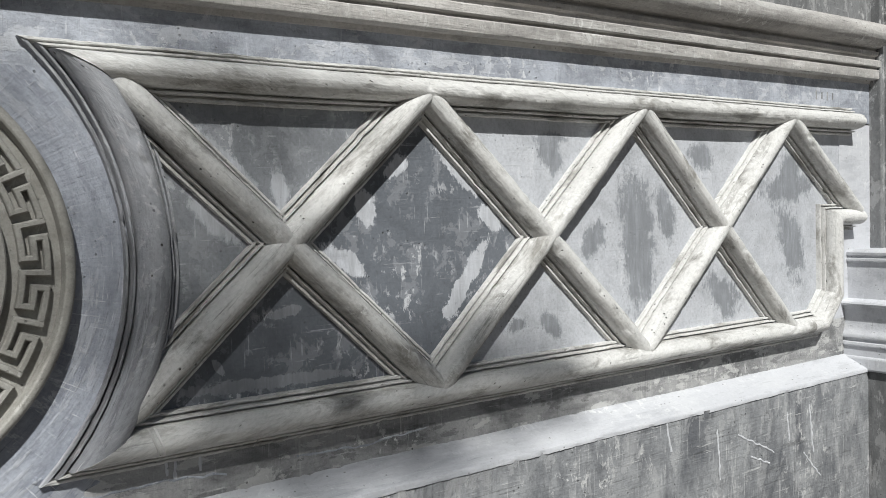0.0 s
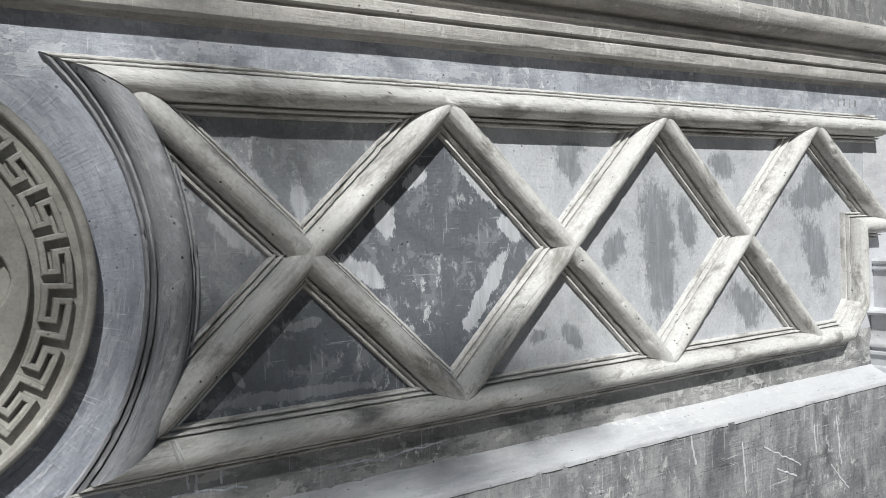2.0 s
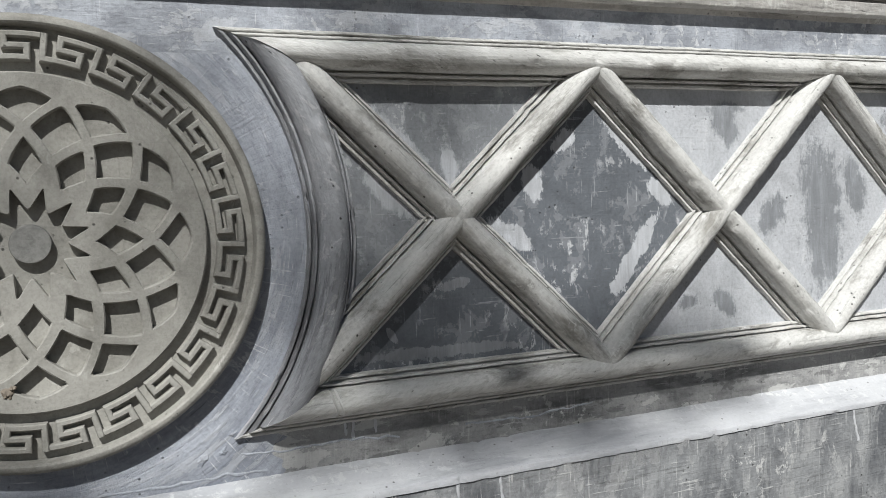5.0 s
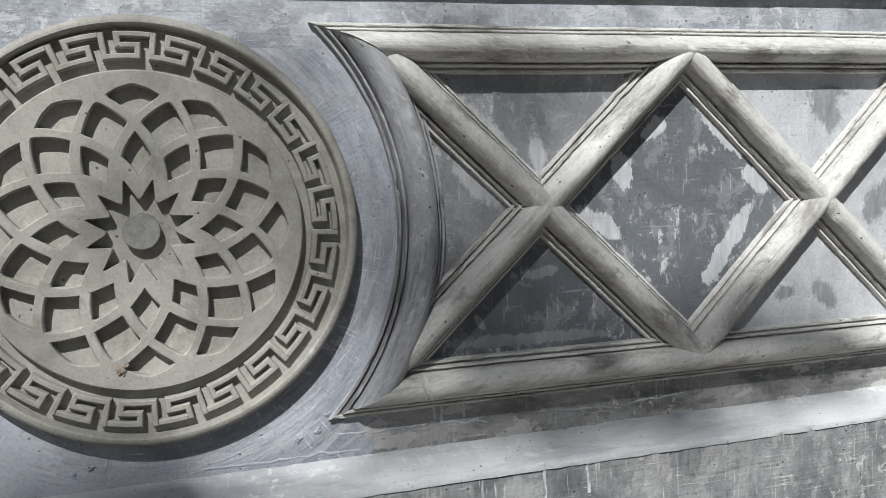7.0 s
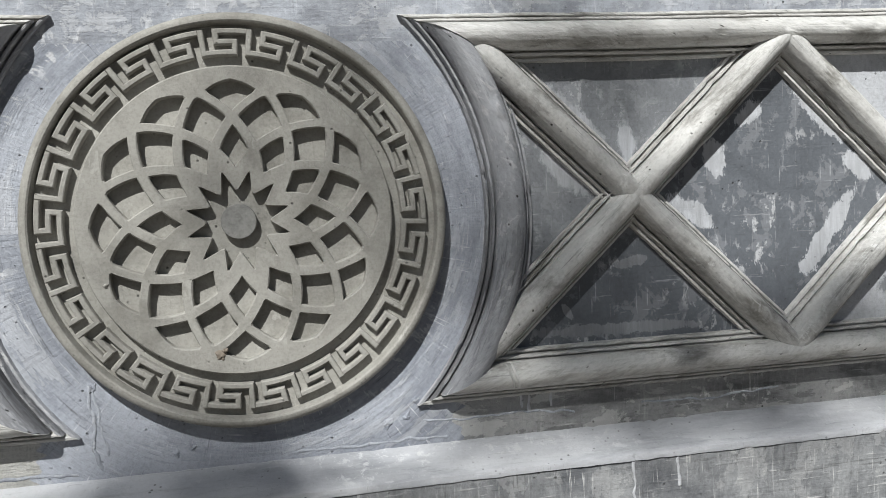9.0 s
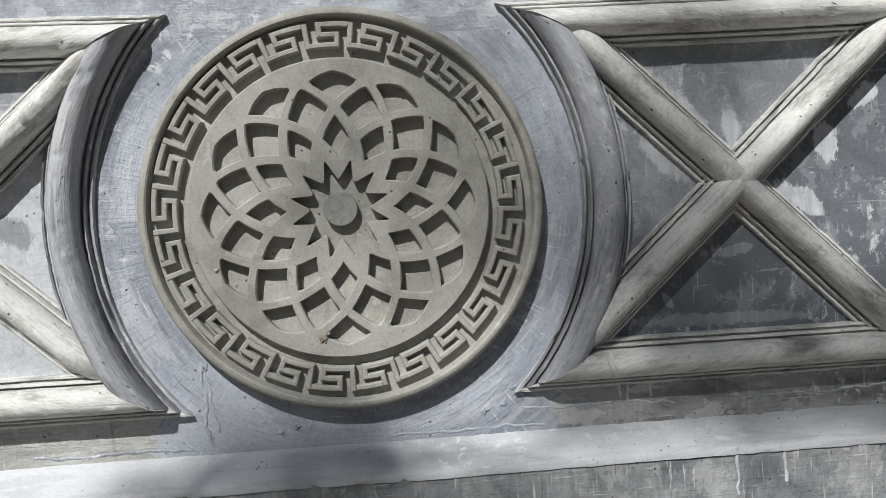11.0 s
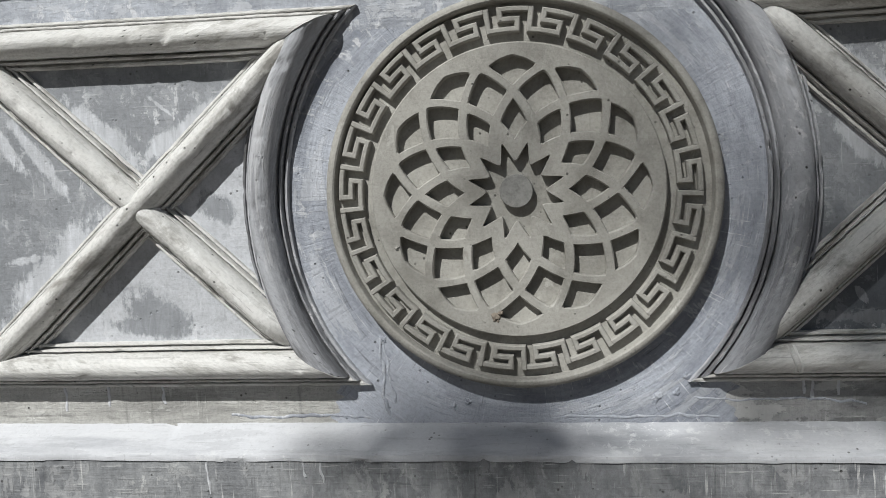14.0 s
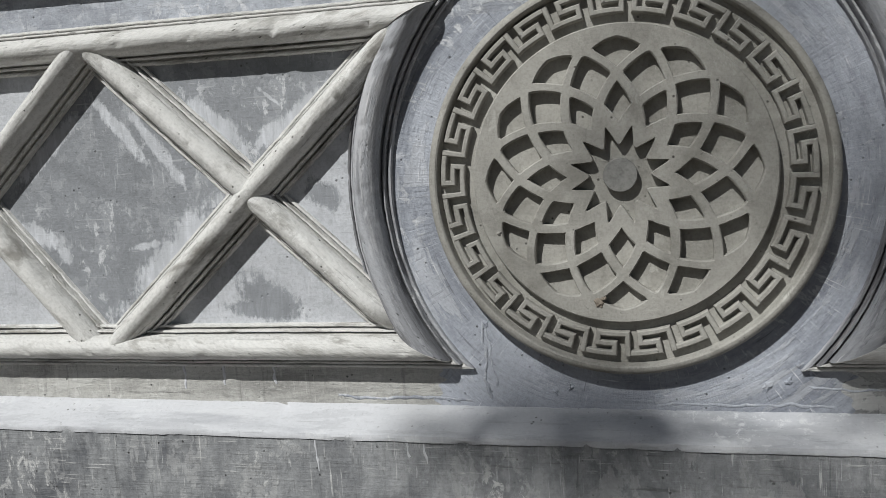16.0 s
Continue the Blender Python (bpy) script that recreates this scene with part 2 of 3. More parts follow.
# the coats of each field, by the crossing that it lies at: base, upper coat, where the upper coat stands
COATS = {
    "R_D1": (DARK, PALE, [(0.787, 1.664, 0.038, 0.021, -72), (0.85, 1.741, 0.029, 0.018, 46), (0.99, 1.744, 0.086, 0.021, -46), (0.74, 1.582, 0.050, 0.018, -31), (0.82, 1.476, 0.060, 0.009, -44), (1.003, 1.532, 0.096, 0.019, -126), (1.062, 1.648, 0.037, 0.018, 140)]),
    "R_top1": (GREY, PALE, [(0.536, 1.752, 0.086, 0.013, -43), (0.626, 1.699, 0.048, 0.018, -85)]),
    "R_bot1": (DARK, GREY, [(0.608, 1.39, 0.178, 0.011, -1), (0.63, 1.502, 0.031, 0.009, 11), (0.514, 1.426, 0.016, 0.007, -57)]),
    "R_left1": (GREY, PALE, [(0.513, 1.654, 0.062, 0.016, -42)]),
    "R_top2": (PALE, GREY, [(1.225, 1.772, 0.056, 0.037, -56), (1.223, 1.806, 0.055, 0.014, 2)]),
    "R_D2": (PALE, GREY, [(1.487, 1.588, 0.2, 0.068, -86), (1.586, 1.644, 0.076, 0.036, -76), (1.348, 1.594, 0.055, 0.034, -121)]),
    "R_bot2": (PALE, GREY, [(1.131, 1.432, 0.03, 0.017, 12), (1.219, 1.423, 0.043, 0.021, -41)]),
    "R_top3": (PALE, GREY, [(1.724, 1.777, 0.059, 0.033, -19)]),
    "R_bot3": (PALE, GREY, [(1.796, 1.444, 0.088, 0.047, -32)]),
    "R_end": (PALE, GREY, [(2.081, 1.703, 0.159, 0.043, 3), (2.101, 1.558, 0.119, 0.064, -71), (2.098, 1.755, 0.063, 0.054, -78)]),
    "L_D1": (GREY, PALE, [(-0.89, 1.724, 0.084, 0.014, -51), (-0.823, 1.695, 0.101, 0.013, -53), (-1.1, 1.545, 0.079, 0.024, -16), (-1.032, 1.502, 0.025, 0.015, -59), (-0.81, 1.486, 0.166, 0.043, 46), (-1.044, 1.706, 0.118, 0.018, 40), (-0.857, 1.516, 0.041, 0.009, 7)]),
    "L_top1": (GREY, PALE, [(-0.702, 1.728, 0.096, 0.023, -41), (-0.552, 1.73, 0.117, 0.02, -147), (-0.595, 1.768, 0.035, 0.004, -41)]),
    "L_bot1": (PALE, GREY, [(-0.623, 1.414, 0.088, 0.037, -28), (-0.64, 1.396, 0.077, 0.018, -7)]),
    "L_right1": (PALE, GREY, [(-0.505, 1.594, 0.038, 0.025, -41)]),
}
M_FIELD = {k: field_plaster("panel_coat", *v, ragged=0.95 if v[0] is DARK else 1.1, edge=0.10 if v[0] is DARK else 0.35, fleck=0.6 if v[0] is DARK else 0.3) for k, v in COATS.items()}
M_PLAIN = field_plaster("panel_coat_plain", PALE, GREY, [(0.0, 1.6, 0.01, 0.01, 0)])
M_GROUND = plaster("ground_soil", (0.12, 0.105, 0.085), (0.07, 0.06, 0.05), (0.16, 0.14, 0.12), cover=0.5)

# ---- helpers for parts ----


def mesh_object(name, verts, faces, material, parent=None, label="", smooth=False, at=(0, 0, 0)):
    me = bpy.data.meshes.new(name)
    me.from_pydata([tuple(Vector(v) - Vector(at)) for v in verts], [], faces)
    bm = bmesh.new()
    bm.from_mesh(me)
    bmesh.ops.remove_doubles(bm, verts=bm.verts, dist=1e-5)
    bmesh.ops.recalc_face_normals(bm, faces=bm.faces)
    bm.to_mesh(me)
    bm.free()
    me.materials.append(material)
    if smooth:
        me.shade_smooth()
        me.set_sharp_from_angle(angle=radians(32))
    ob = new(name, me)
    ob.location = at
    if parent:
        ob.parent = parent
    if label:
        tagged(ob, label)
    return ob


def thing(name, label, category, kind="", group=""):
    return tagged(new(name), label, category, group, kind)


def rough(x, y, z, amount):
    """Hand-run unevenness of a moulding, with worn spots knocked back."""
    p = Vector((x, y, z))
    n = 0.6 * noise.noise_vector(p * 5) + 0.3 * noise.noise_vector(p * 31) + 0.3 * noise.noise_vector(p * 110)
    worn = max(noise.noise(p * 46 + Vector((3, 9, 1))) - 0.36, 0.0) * 8.0 * amount
    return (x + amount * n.x, y + amount * n.y + worn, z + amount * n.z)


# Moulding section: (across, height); a full round between two pairs of fillets.
ROUND = [(0.0224 * math.cos(math.pi * k / 16), 0.0180 + 0.0335 * math.sin(math.pi * k / 16)) for k in range(0, 17)]
SIDE = [(0.0390, -0.012), (0.0386, 0.0072), (0.0378, 0.0092), (0.0344, 0.0096), (0.0335, 0.0080), (0.0331, 0.0002), (0.0303, 0.0002), (0.0298, 0.0150), (0.0290, 0.0172), (0.0266, 0.0176), (0.0258, 0.0160), (0.0254, 0.0055), (0.0225, 0.0055)]
SECTION = SIDE + ROUND + [(-a, h) for a, h in reversed(SIDE)]


def sweep(name, spot, count, material, parent, label="", lift=0.0, uneven=0.0017, scale=1.0, section=SECTION, turn=0.0, fade=0.0):
    """A moulding: spot(u, across) gives x, z on the wall for u from 0 to 1."""
    verts, faces, n = [], [], len(section)
    for i in range(count + 1):
        for a, h in section:
            x, z = spot(i / count, a * scale)
            sink = fade * max(0.0, 1.0 - i / count / 0.09) ** 2
            verts.append(rough(x, -h * scale - lift + sink, z, uneven))
    sit = pose(*verts[n // 2], 0, -math.degrees(turn), 0) if turn else Matrix.Identity(4)
    back = sit.inverted()
    verts = [tuple(back @ Vector(v)) for v in verts]
    for i in range(count):
        for j in range(n - 1):
            p = i * n + j
            faces.append((p, p + 1, p + n + 1, p + n))
    faces.append(tuple(range(n)))
    faces.append(tuple(range(count * n, count * n + n)))
    me = bpy.data.meshes.new(name)
    me.from_pydata(verts, [], faces)
    bm = bmesh.new()
    bm.from_mesh(me)
    bmesh.ops.recalc_face_normals(bm, faces=bm.faces)
    bm.to_mesh(me)
    bm.free()
    girth = np.cumsum([0.0] + [math.dist(section[k], section[k - 1]) for k in range(1, n)])
    mids = [Vector(spot(i / count, 0.0)) for i in range(count + 1)]
    reach = np.cumsum([0.0] + [(mids[i] - mids[i - 1]).length for i in range(1, count + 1)])
    uv = me.uv_layers.new(name="run")
    for loop in me.loops:
        i, j = divmod(loop.vertex_index, n)
        uv.data[loop.index].uv = (reach[i], girth[j] * scale)
    me.materials.append(material)
    me.shade_smooth()
    me.set_sharp_from_angle(angle=radians(38))
    ob = new(name, me)
    ob.matrix_world = sit
    ob.parent = parent
    if label:
        tagged(ob, label)
    return ob


def straight(a, b):
    a, b = Vector(a), Vector(b)
    d = (b - a).normalized()
    side = Vector((-d.y, d.x))
    return lambda u, s: tuple(a.lerp(b, u) + side * s)


def mitred(points, s):
    """A bar along a bent line with mitred corners; across > 0 lies to the right of the way."""
    pts = [Vector(p) for p in points]
    side = []
    for k, p in enumerate(pts):
        d1 = (p - pts[k - 1]).normalized() if k else (pts[1] - p).normalized()
        d2 = (pts[k + 1] - p).normalized() if k < len(pts) - 1 else d1
        n1, n2 = Vector((d1.y, -d1.x)), Vector((d2.y, -d2.x))
        m = (n1 + n2).normalized()
        side.append(m / m.dot(n1))

    def spot(u, a):
        t = u * (len(pts) - 1)
        k = min(int(t), len(pts) - 2)
        q = (pts[k] + side[k] * a).lerp(pts[k + 1] + side[k + 1] * a, t - k)
        return s * q.x, q.y
    return spot


def box(name, lo, hi, material, parent=None, label="", bevel=0.003, cuts=0):
    bm = bmesh.new()
    bmesh.ops.create_cube(bm, size=1)
    for v in bm.verts:
        v.co = Vector([lo[k] + (v.co[k] + 0.5) * (hi[k] - lo[k]) for k in range(3)])
    if bevel:
        bmesh.ops.bevel(bm, geom=bm.edges[:], offset=bevel, segments=2, affect="EDGES", profile=0.5)
    me = bpy.data.meshes.new(name)
    bm.to_mesh(me)
    bm.free()
    me.materials.append(material)
    ob = new(name, me)
    if parent:
        ob.parent = parent
    if label:
        tagged(ob, label)
    return ob


def extrude_profile(name, pts, ends, axis, material, parent=None, label="", count=60, uneven=0.0012, slope=0.0, pivot=0.0):
    """A long moulding along x (pts are y, z) or along y (pts are x, z)."""
    n, verts, faces = len(pts), [], []
    for i in range(count + 1):
        s = ends[0] + (ends[1] - ends[0]) * i / count
        for p, z in pts:
            x, y = (s, p) if axis == "x" else (p, s)
            verts.append(rough(x, y, z + slope * (abs(s) - pivot), uneven))
    for i in range(count):
        for j in range(n):
            k = (j + 1) % n
            faces.append((i * n + j, i * n + k, i * n + n + k, i * n + n + j))
    faces.append(tuple(range(n)))
    faces.append(tuple(range(count * n, count * n + n)))
    ob = mesh_object(name, verts, faces, material, parent, label, True)
    return ob


# ---- structure ----
PZ = 1.6            # height of the medallion's centre
FIELD_Y = 0.002     # face of the panel fields; the wall's face is y = 0
L_END, R_END = -2.51, 2.51

ground = mesh_object("ground", [(-400, -400, 0), (400, -400, 0), (400, 400, 0), (-400, 400, 0)], [(0, 1, 2, 3)], M_GROUND)
tagged(ground, "bare dark earth in front of the wall", "ground", kind="structure")

wall = thing("wall", "grey painted plaster boundary wall with moulded relief", "wall", "structure")
box("wall_body", (-3.2, 0.02, 0.0), (3.2, 0.30, 3.2), M_WALL, wall, bevel=0)


def on_curve(t, n=40):
    return [t[0] + (t[1] - t[0]) * k / n for k in range(n + 1)]


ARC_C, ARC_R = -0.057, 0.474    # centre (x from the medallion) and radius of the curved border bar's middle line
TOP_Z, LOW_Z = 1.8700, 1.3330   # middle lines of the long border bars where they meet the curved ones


def rise(x):
    """The top bar climbs a little away from the medallion."""
    return 0.0115 * max(abs(x) - 0.28, 0.0)


def arc_x(r, dz):
    return ARC_C + math.sqrt(max(r * r - dz * dz, 0.0))


# The wall's face is laid round the two panel fields: a band above, a band below, the middle with its curved sides and the ends.
def face_strip(name, rows, parent, material=M_WALL):
    """A sheet between two curves of equally many points, brought forward to y = 0."""
    verts, faces = [], []
    for a, b in rows:
        verts += [(a[0], 0.0, a[1]), (b[0], 0.0, b[1]), (a[0], 0.03, a[1]), (b[0], 0.03, b[1])]
    for i in range(len(rows) - 1):
        p, q = 4 * i, 4 * i + 4
        faces += [(p, q, q + 1, p + 1), (p, q, q + 2, p + 2), (p + 1, q + 1, q + 3, p + 3)]
    e = 4 * (len(rows) - 1)
    faces += [(0, 1, 3, 2), (e, e + 1, e + 3, e + 2)]
    return mesh_object(name, verts, faces, material, parent)


face_strip("upper_band", [((x, TOP_Z + rise(x)), (x, 2.05)) for x in on_curve((-2.56, 2.56), 60)], wall)


def torn_edge(z, side):
    """Where the brushed round coat gives way to the skirting coat."""
    return side * (0.30 + 0.25 * (LOW_Z - z) + 0.05 * noise.noise(Vector((z * 22, side * 3.0, 0.0))) + 0.02 * noise.noise(Vector((z * 90, side * 7.0, 2.0))))


skirt = on_curve((1.20, LOW_Z), 44)
face_strip("lower_band", [((-2.56, z), (torn_edge(z, -1), z)) for z in skirt], wall, M_SKIRT_PALE)
face_strip("lower_middle", [((torn_edge(z, -1), z), (torn_edge(z, 1), z)) for z in skirt], wall, M_ROUND)
face_strip("lower_band", [((torn_edge(z, 1), z), (2.56, z)) for z in skirt], wall, M_SKIRT)
face_strip("middle", [((-arc_x(ARC_R, z - PZ), z), (arc_x(ARC_R, z - PZ), z)) for z in on_curve((LOW_Z, TOP_Z), 60)], wall, M_ROUND)
for s in (-1, 1):
    face_strip("end_strip", [((s * 2.345, z), (s * 2.56, z)) for z in on_curve((1.60, TOP_Z + 0.02), 12)], wall, M_LEDGE)
    face_strip("end_strip", [((s * (2.265 - max(0.0, 1.40 - z)), z), (s * 2.56, z)) for z in on_curve((LOW_Z, 1.60), 12)], wall, M_LEDGE)
# The upper wall above the cornice, in two slabs with an upright joint.
box("upper_slab", (-3.2, -0.01, 2.10), (1.775, 0.05, 3.2), M_WALL, wall, bevel=0.004)
box("upper_slab", (1.781, -0.006, 2.10), (3.2, 0.05, 3.2), M_PILLAR, wall, bevel=0.004)

# ---- ledge below the panels ----
ledge = thing("ledge", "white-washed sloping plaster ledge over a streaked grey plinth", "ledge", "structure")
extrude_profile("ledge_top", [(0.02, 1.229), (-0.002, 1.228), (-0.012, 1.222), (-0.064, 1.1985), (-0.070, 1.196), (-0.0715, 1.192), (-0.071, 1.186), (0.02, 1.186)], (-2.36, 2.36), "x", M_LEDGE, ledge, count=420, uneven=0.0030)
extrude_profile("plinth", [(0.02, 1.19), (-0.0665, 1.19), (-0.0685, 1.186), (-0.0685, 0.90), (-0.0685, 0.0), (0.02, 0.0)], (-2.37, 2.37), "x", M_BASE, ledge, "streaked raw grey render", count=60, uneven=0.0006)

# ---- cornice above the panels ----
cornice = thing("cornice", "stepped plaster cornice with a round nosing", "cornice", "structure")
nose = [(-0.040 - 0.031 * math.cos(math.radians(a)), 2.122 + 0.031 * math.sin(math.radians(a))) for a in range(-70, 100, 17)]
extrude_profile("cornice_moulding",
    [(0.02, 1.985), (-0.003, 1.987), (-0.006, 1.9965), (-0.026, 1.9965), (-0.030, 1.9985), (-0.031, 2.002), (-0.031, 2.021), (-0.029, 2.0235), (-0.025, 2.0240), (-0.0235, 2.0260), (-0.0235, 2.0290),
     (-0.033, 2.0300), (-0.035, 2.0320), (-0.035, 2.0480), (-0.033, 2.0505), (-0.020, 2.0515), (-0.019, 2.0620), (-0.028, 2.0650), (-0.030, 2.0760), (-0.021, 2.0790), (-0.020, 2.0830)] + nose + [(0.02, 2.153)],
    (-2.513, 2.513), "x", M_CORNICE, cornice, count=200, slope=0.0205, pivot=1.32)

# ---- pillars at both ends ----


def pillar(s):
    p = thing("pillar", "square rendered pillar with a stepped pale pedestal", "pillar", "structure")
    xs = lambda a, b: (min(s * a, s * b), max(s * a, s * b))
    x0, x1 = xs(2.535, 3.1)
    box("shaft", (x0, -0.24, 1.50), (x1, 0.10, 3.2), M_PILLAR, p, "dark streaked render shaft", 0.006)
    x0, x1 = xs(2.515, 2.60)
    box("edge_strip", (x0, -0.035, 1.52), (x1, 0.08, 2.60), M_PILLAR, p, "", 0.004)
    side = [(2.62, 1.527), (2.392, 1.527), (2.382, 1.524), (2.378, 1.520), (2.379, 1.513), (2.386, 1.509), (2.386, 1.505), (2.378, 1.502), (2.378, 1.496), (2.386, 1.492), (2.386, 1.388), (2.378, 1.383), (2.350, 1.381), (2.347, 1.376),
            (2.350, 1.370), (2.364, 1.367), (2.366, 1.355), (2.369, 1.330), (2.367, 1.306), (2.362, 1.294), (2.358, 1.289), (2.356, 1.284), (2.357, 1.278), (2.364, 1.276), (2.364, 1.268), (2.357, 1.265), (2.356, 1.258), (2.362, 1.253), (2.362, 1.222), (2.62, 1.222)]
    extrude_profile("pedestal", [(s * a, z) for a, z in side], (-0.26, 0.02), "y", M_LEDGE, p, "pale moulded pedestal", 30, 0.001)
    x0, x1 = xs(2.366, 3.1)
    box("plinth", (x0, -0.66, 0.0), (x1, 0.05, 1.192), M_PILLAR, p, "dark grey plinth block", 0.004)
    x0, x1 = xs(2.354, 3.1)
    box("plinth_cap", (x0, -0.66, 1.186), (x1, 0.03, 1.226), M_LEDGE, p, "", 0.006)


pillar(1)
pillar(-1)

# ---- lattice panels ----
RIGHT = dict(X1=(0.615, 1.612), X2=(1.180, 1.612), X3=(1.762, 1.615), T1=(0.900, 1.872), T2=(1.470, 1.880), T3=(2.050, 1.887), B1=(0.912, 1.342), B2=(1.470, 1.345), B3=(2.040, 1.345),
             RUN_TOP=(0.362, 1.864), RUN_LOW=(0.343, 1.353))
LEFT = dict(X1=(0.628, 1.600), X2=(1.217, 1.617), X3=(1.770, 1.612), T1=(0.924, 1.873), T2=(1.485, 1.880), T3=(2.055, 1.887), B1=(0.912, 1.340), B2=(1.480, 1.342), B3=(2.045, 1.345),
            RUN_TOP=(0.346, 1.858), RUN_LOW=(0.374, 1.365))
A_TOP, A_LOW = (0.345, 1.870), (0.335, 1.345)
STEP = (2.385, 1.640)


def field(name, pts, material, parent, s):
    cx = sum(p[0] for p in pts) / len(pts)
    cz = sum(p[1] for p in pts) / len(pts)
    verts = [(s * x, FIELD_Y, z) for x, z in pts] + [(s * x, 0.03, z) for x, z in pts]
    n = len(pts)
    faces = [tuple(range(n))] + [(k, (k + 1) % n, n + (k + 1) % n, n + k) for k in range(n)]
    return mesh_object(name, verts, faces, material, parent, at=(s * cx, FIELD_Y, cz))


def lattice_panel(s, words):
    p = thing("lattice_panel", words, "relief panel", group="lattice panels of the wall")
    n = RIGHT if s > 0 else LEFT
    X1, X2, X3, T1, T2, T3, B1, B2, B3, RUN_TOP, RUN_LOW = (n[k] for k in ("X1", "X2", "X3", "T1", "T2", "T3", "B1", "B2", "B3", "RUN_TOP", "RUN_LOW"))

    def tip(z0, sign):
        def at(a):      # where the long bar's line at offset a meets the curved bar's line; a > 0 is outward
            dz = abs(z0 - PZ) + a
            return arc_x(ARC_R - a, dz), PZ + sign * dz
        return at

    top, low = tip(TOP_Z, 1), tip(LOW_Z, -1)

    def top_bar(u, a):
        x, z = top(a)
        x = x + (2.395 - x) * u
        return s * x, z + rise(x)

    def low_bar(u, a):
        x, z = low(a)
        return s * (x + (2.13 - x) * u), z

    def arc(u, a):
        x, z = top(a)
        t = math.asin((z - PZ) / (ARC_R - a))
        x2, z2 = low(a)
        t2 = math.asin((z2 - PZ) / (ARC_R - a))
        t = t + (t2 - t) * u
        return s * (ARC_C + (ARC_R - a) * math.cos(t)), PZ + (ARC_R - a) * math.sin(t)

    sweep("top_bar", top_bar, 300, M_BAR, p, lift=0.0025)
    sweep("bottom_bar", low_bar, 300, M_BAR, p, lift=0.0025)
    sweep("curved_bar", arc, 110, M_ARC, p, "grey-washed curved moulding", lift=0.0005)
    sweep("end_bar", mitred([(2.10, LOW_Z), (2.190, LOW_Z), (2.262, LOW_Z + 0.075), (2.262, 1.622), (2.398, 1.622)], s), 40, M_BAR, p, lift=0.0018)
    # on the pale panel the second pair of bars was set out beside the first one's feet
    rising = (B1, T2) if s > 0 else ((0.970, 1.337), (1.458, 1.880))
    falling = (T1, B2) if s > 0 else ((0.945, 1.872), (1.515, 1.342))
    for k, (a, b) in enumerate(((RUN_LOW, T1), rising, (B2, T3))):
        f = straight((s * a[0], a[1]), (s * b[0], b[1]))
        sweep("lattice_bar", f, 90, M_BAR, p, lift=0.0004 if s > 0 else -0.003, scale=0.97, turn=math.atan2(b[1] - a[1], s * (b[0] - a[0])), fade=0.034 if k == 0 else 0.0)
    for k, (a, b) in enumerate(((RUN_TOP, B1), falling, (T2, B3), (T3, STEP))):
        f = straight((s * a[0], a[1]), (s * b[0], b[1]))
        sweep("lattice_bar", f, 90, M_BAR, p, lift=-0.0008 if s > 0 else 0.0012, scale=0.97, turn=math.atan2(b[1] - a[1], s * (b[0] - a[0])), fade=0.006 if k == 0 else 0.0)
    zt, zb = TOP_Z + 0.01, LOW_Z
    arc_pts = [(arc_x(ARC_R, z - PZ), z) for z in on_curve((X1[1] + 0.25, X1[1] - 0.25), 14)]
    side = "R_" if s > 0 else "L_"
    coat = lambda k: M_FIELD.get(side + k, M_PLAIN)
    field("panel_field", [X1, A_TOP] + arc_pts + [A_LOW], coat("left1" if s > 0 else "right1"), p, s)
    field("panel_field", [X1, A_TOP, (A_TOP[0], zt), (T1[0], zt)], coat("top1"), p, s)
    field("panel_field", [X1, A_LOW, (A_LOW[0], zb), (B1[0], zb)], coat("bot1"), p, s)
    field("panel_field", [X1, (T1[0], zt), X2, (B1[0], zb)], coat("D1"), p, s)
    field("panel_field", [X2, (T1[0], zt), (T2[0], zt)], coat("top2"), p, s)
    field("panel_field", [X2, (B1[0], zb), (B2[0], zb)], coat("bot2"), p, s)
    field("panel_field", [X2, (T2[0], zt), X3, (B2[0], zb)], coat("D2"), p, s)
    field("panel_field", [X3, (T2[0], zt), (T3[0], zt)], coat("top3"), p, s)
    field("panel_field", [X3, (B2[0], zb), (B3[0], zb)], coat("bot3"), p, s)
    field("panel_field", [X3, (T3[0], zt), (2.36, 1.64), (2.30, 1.60), (2.30, 1.40), (2.20, zb), (B3[0], zb)], coat("end"), p, s)
    field("panel_field", [(T3[0], zt), (2.36, zt), (2.36, 1.64)], coat("end_top"), p, s)
    return p


right_panel = lattice_panel(1, "grey and white washed plaster panel with crossed diagonal mouldings")
lattice_panel(-1, "pale white-washed plaster panel with crossed diagonal mouldings")

# two raised lips of a mended crack across the lower bar
for x0 in (0.4000, 0.4085):
    verts, faces = [], []
    for a, h in ROUND:
        bend = 0.004 * math.sin(a * 90)
        for dx, up in ((-0.0018, 0.0008), (-0.0008, 0.0038), (0.0008, 0.0040), (0.0020, 0.0008)):
            verts.append((x0 + dx + bend, -h - up - 0.0012, LOW_Z - a))
    for i in range(len(ROUND) - 1):
        faces += [(4 * i + j, 4 * i + j + 1, 4 * i + j + 5, 4 * i + j + 4) for j in range(3)]
    mesh_object("crack_lip", verts, faces, M_BAR, right_panel, smooth=True)

# ---- medallion ----
medallion = thing("medallion", "round cast concrete medallion with a pierced rosette and a key border", "medallion")
TILT = radians(0.0)
MID = (-0.005, 0.003)   # the rosette and its border sit a little off the rim's centre


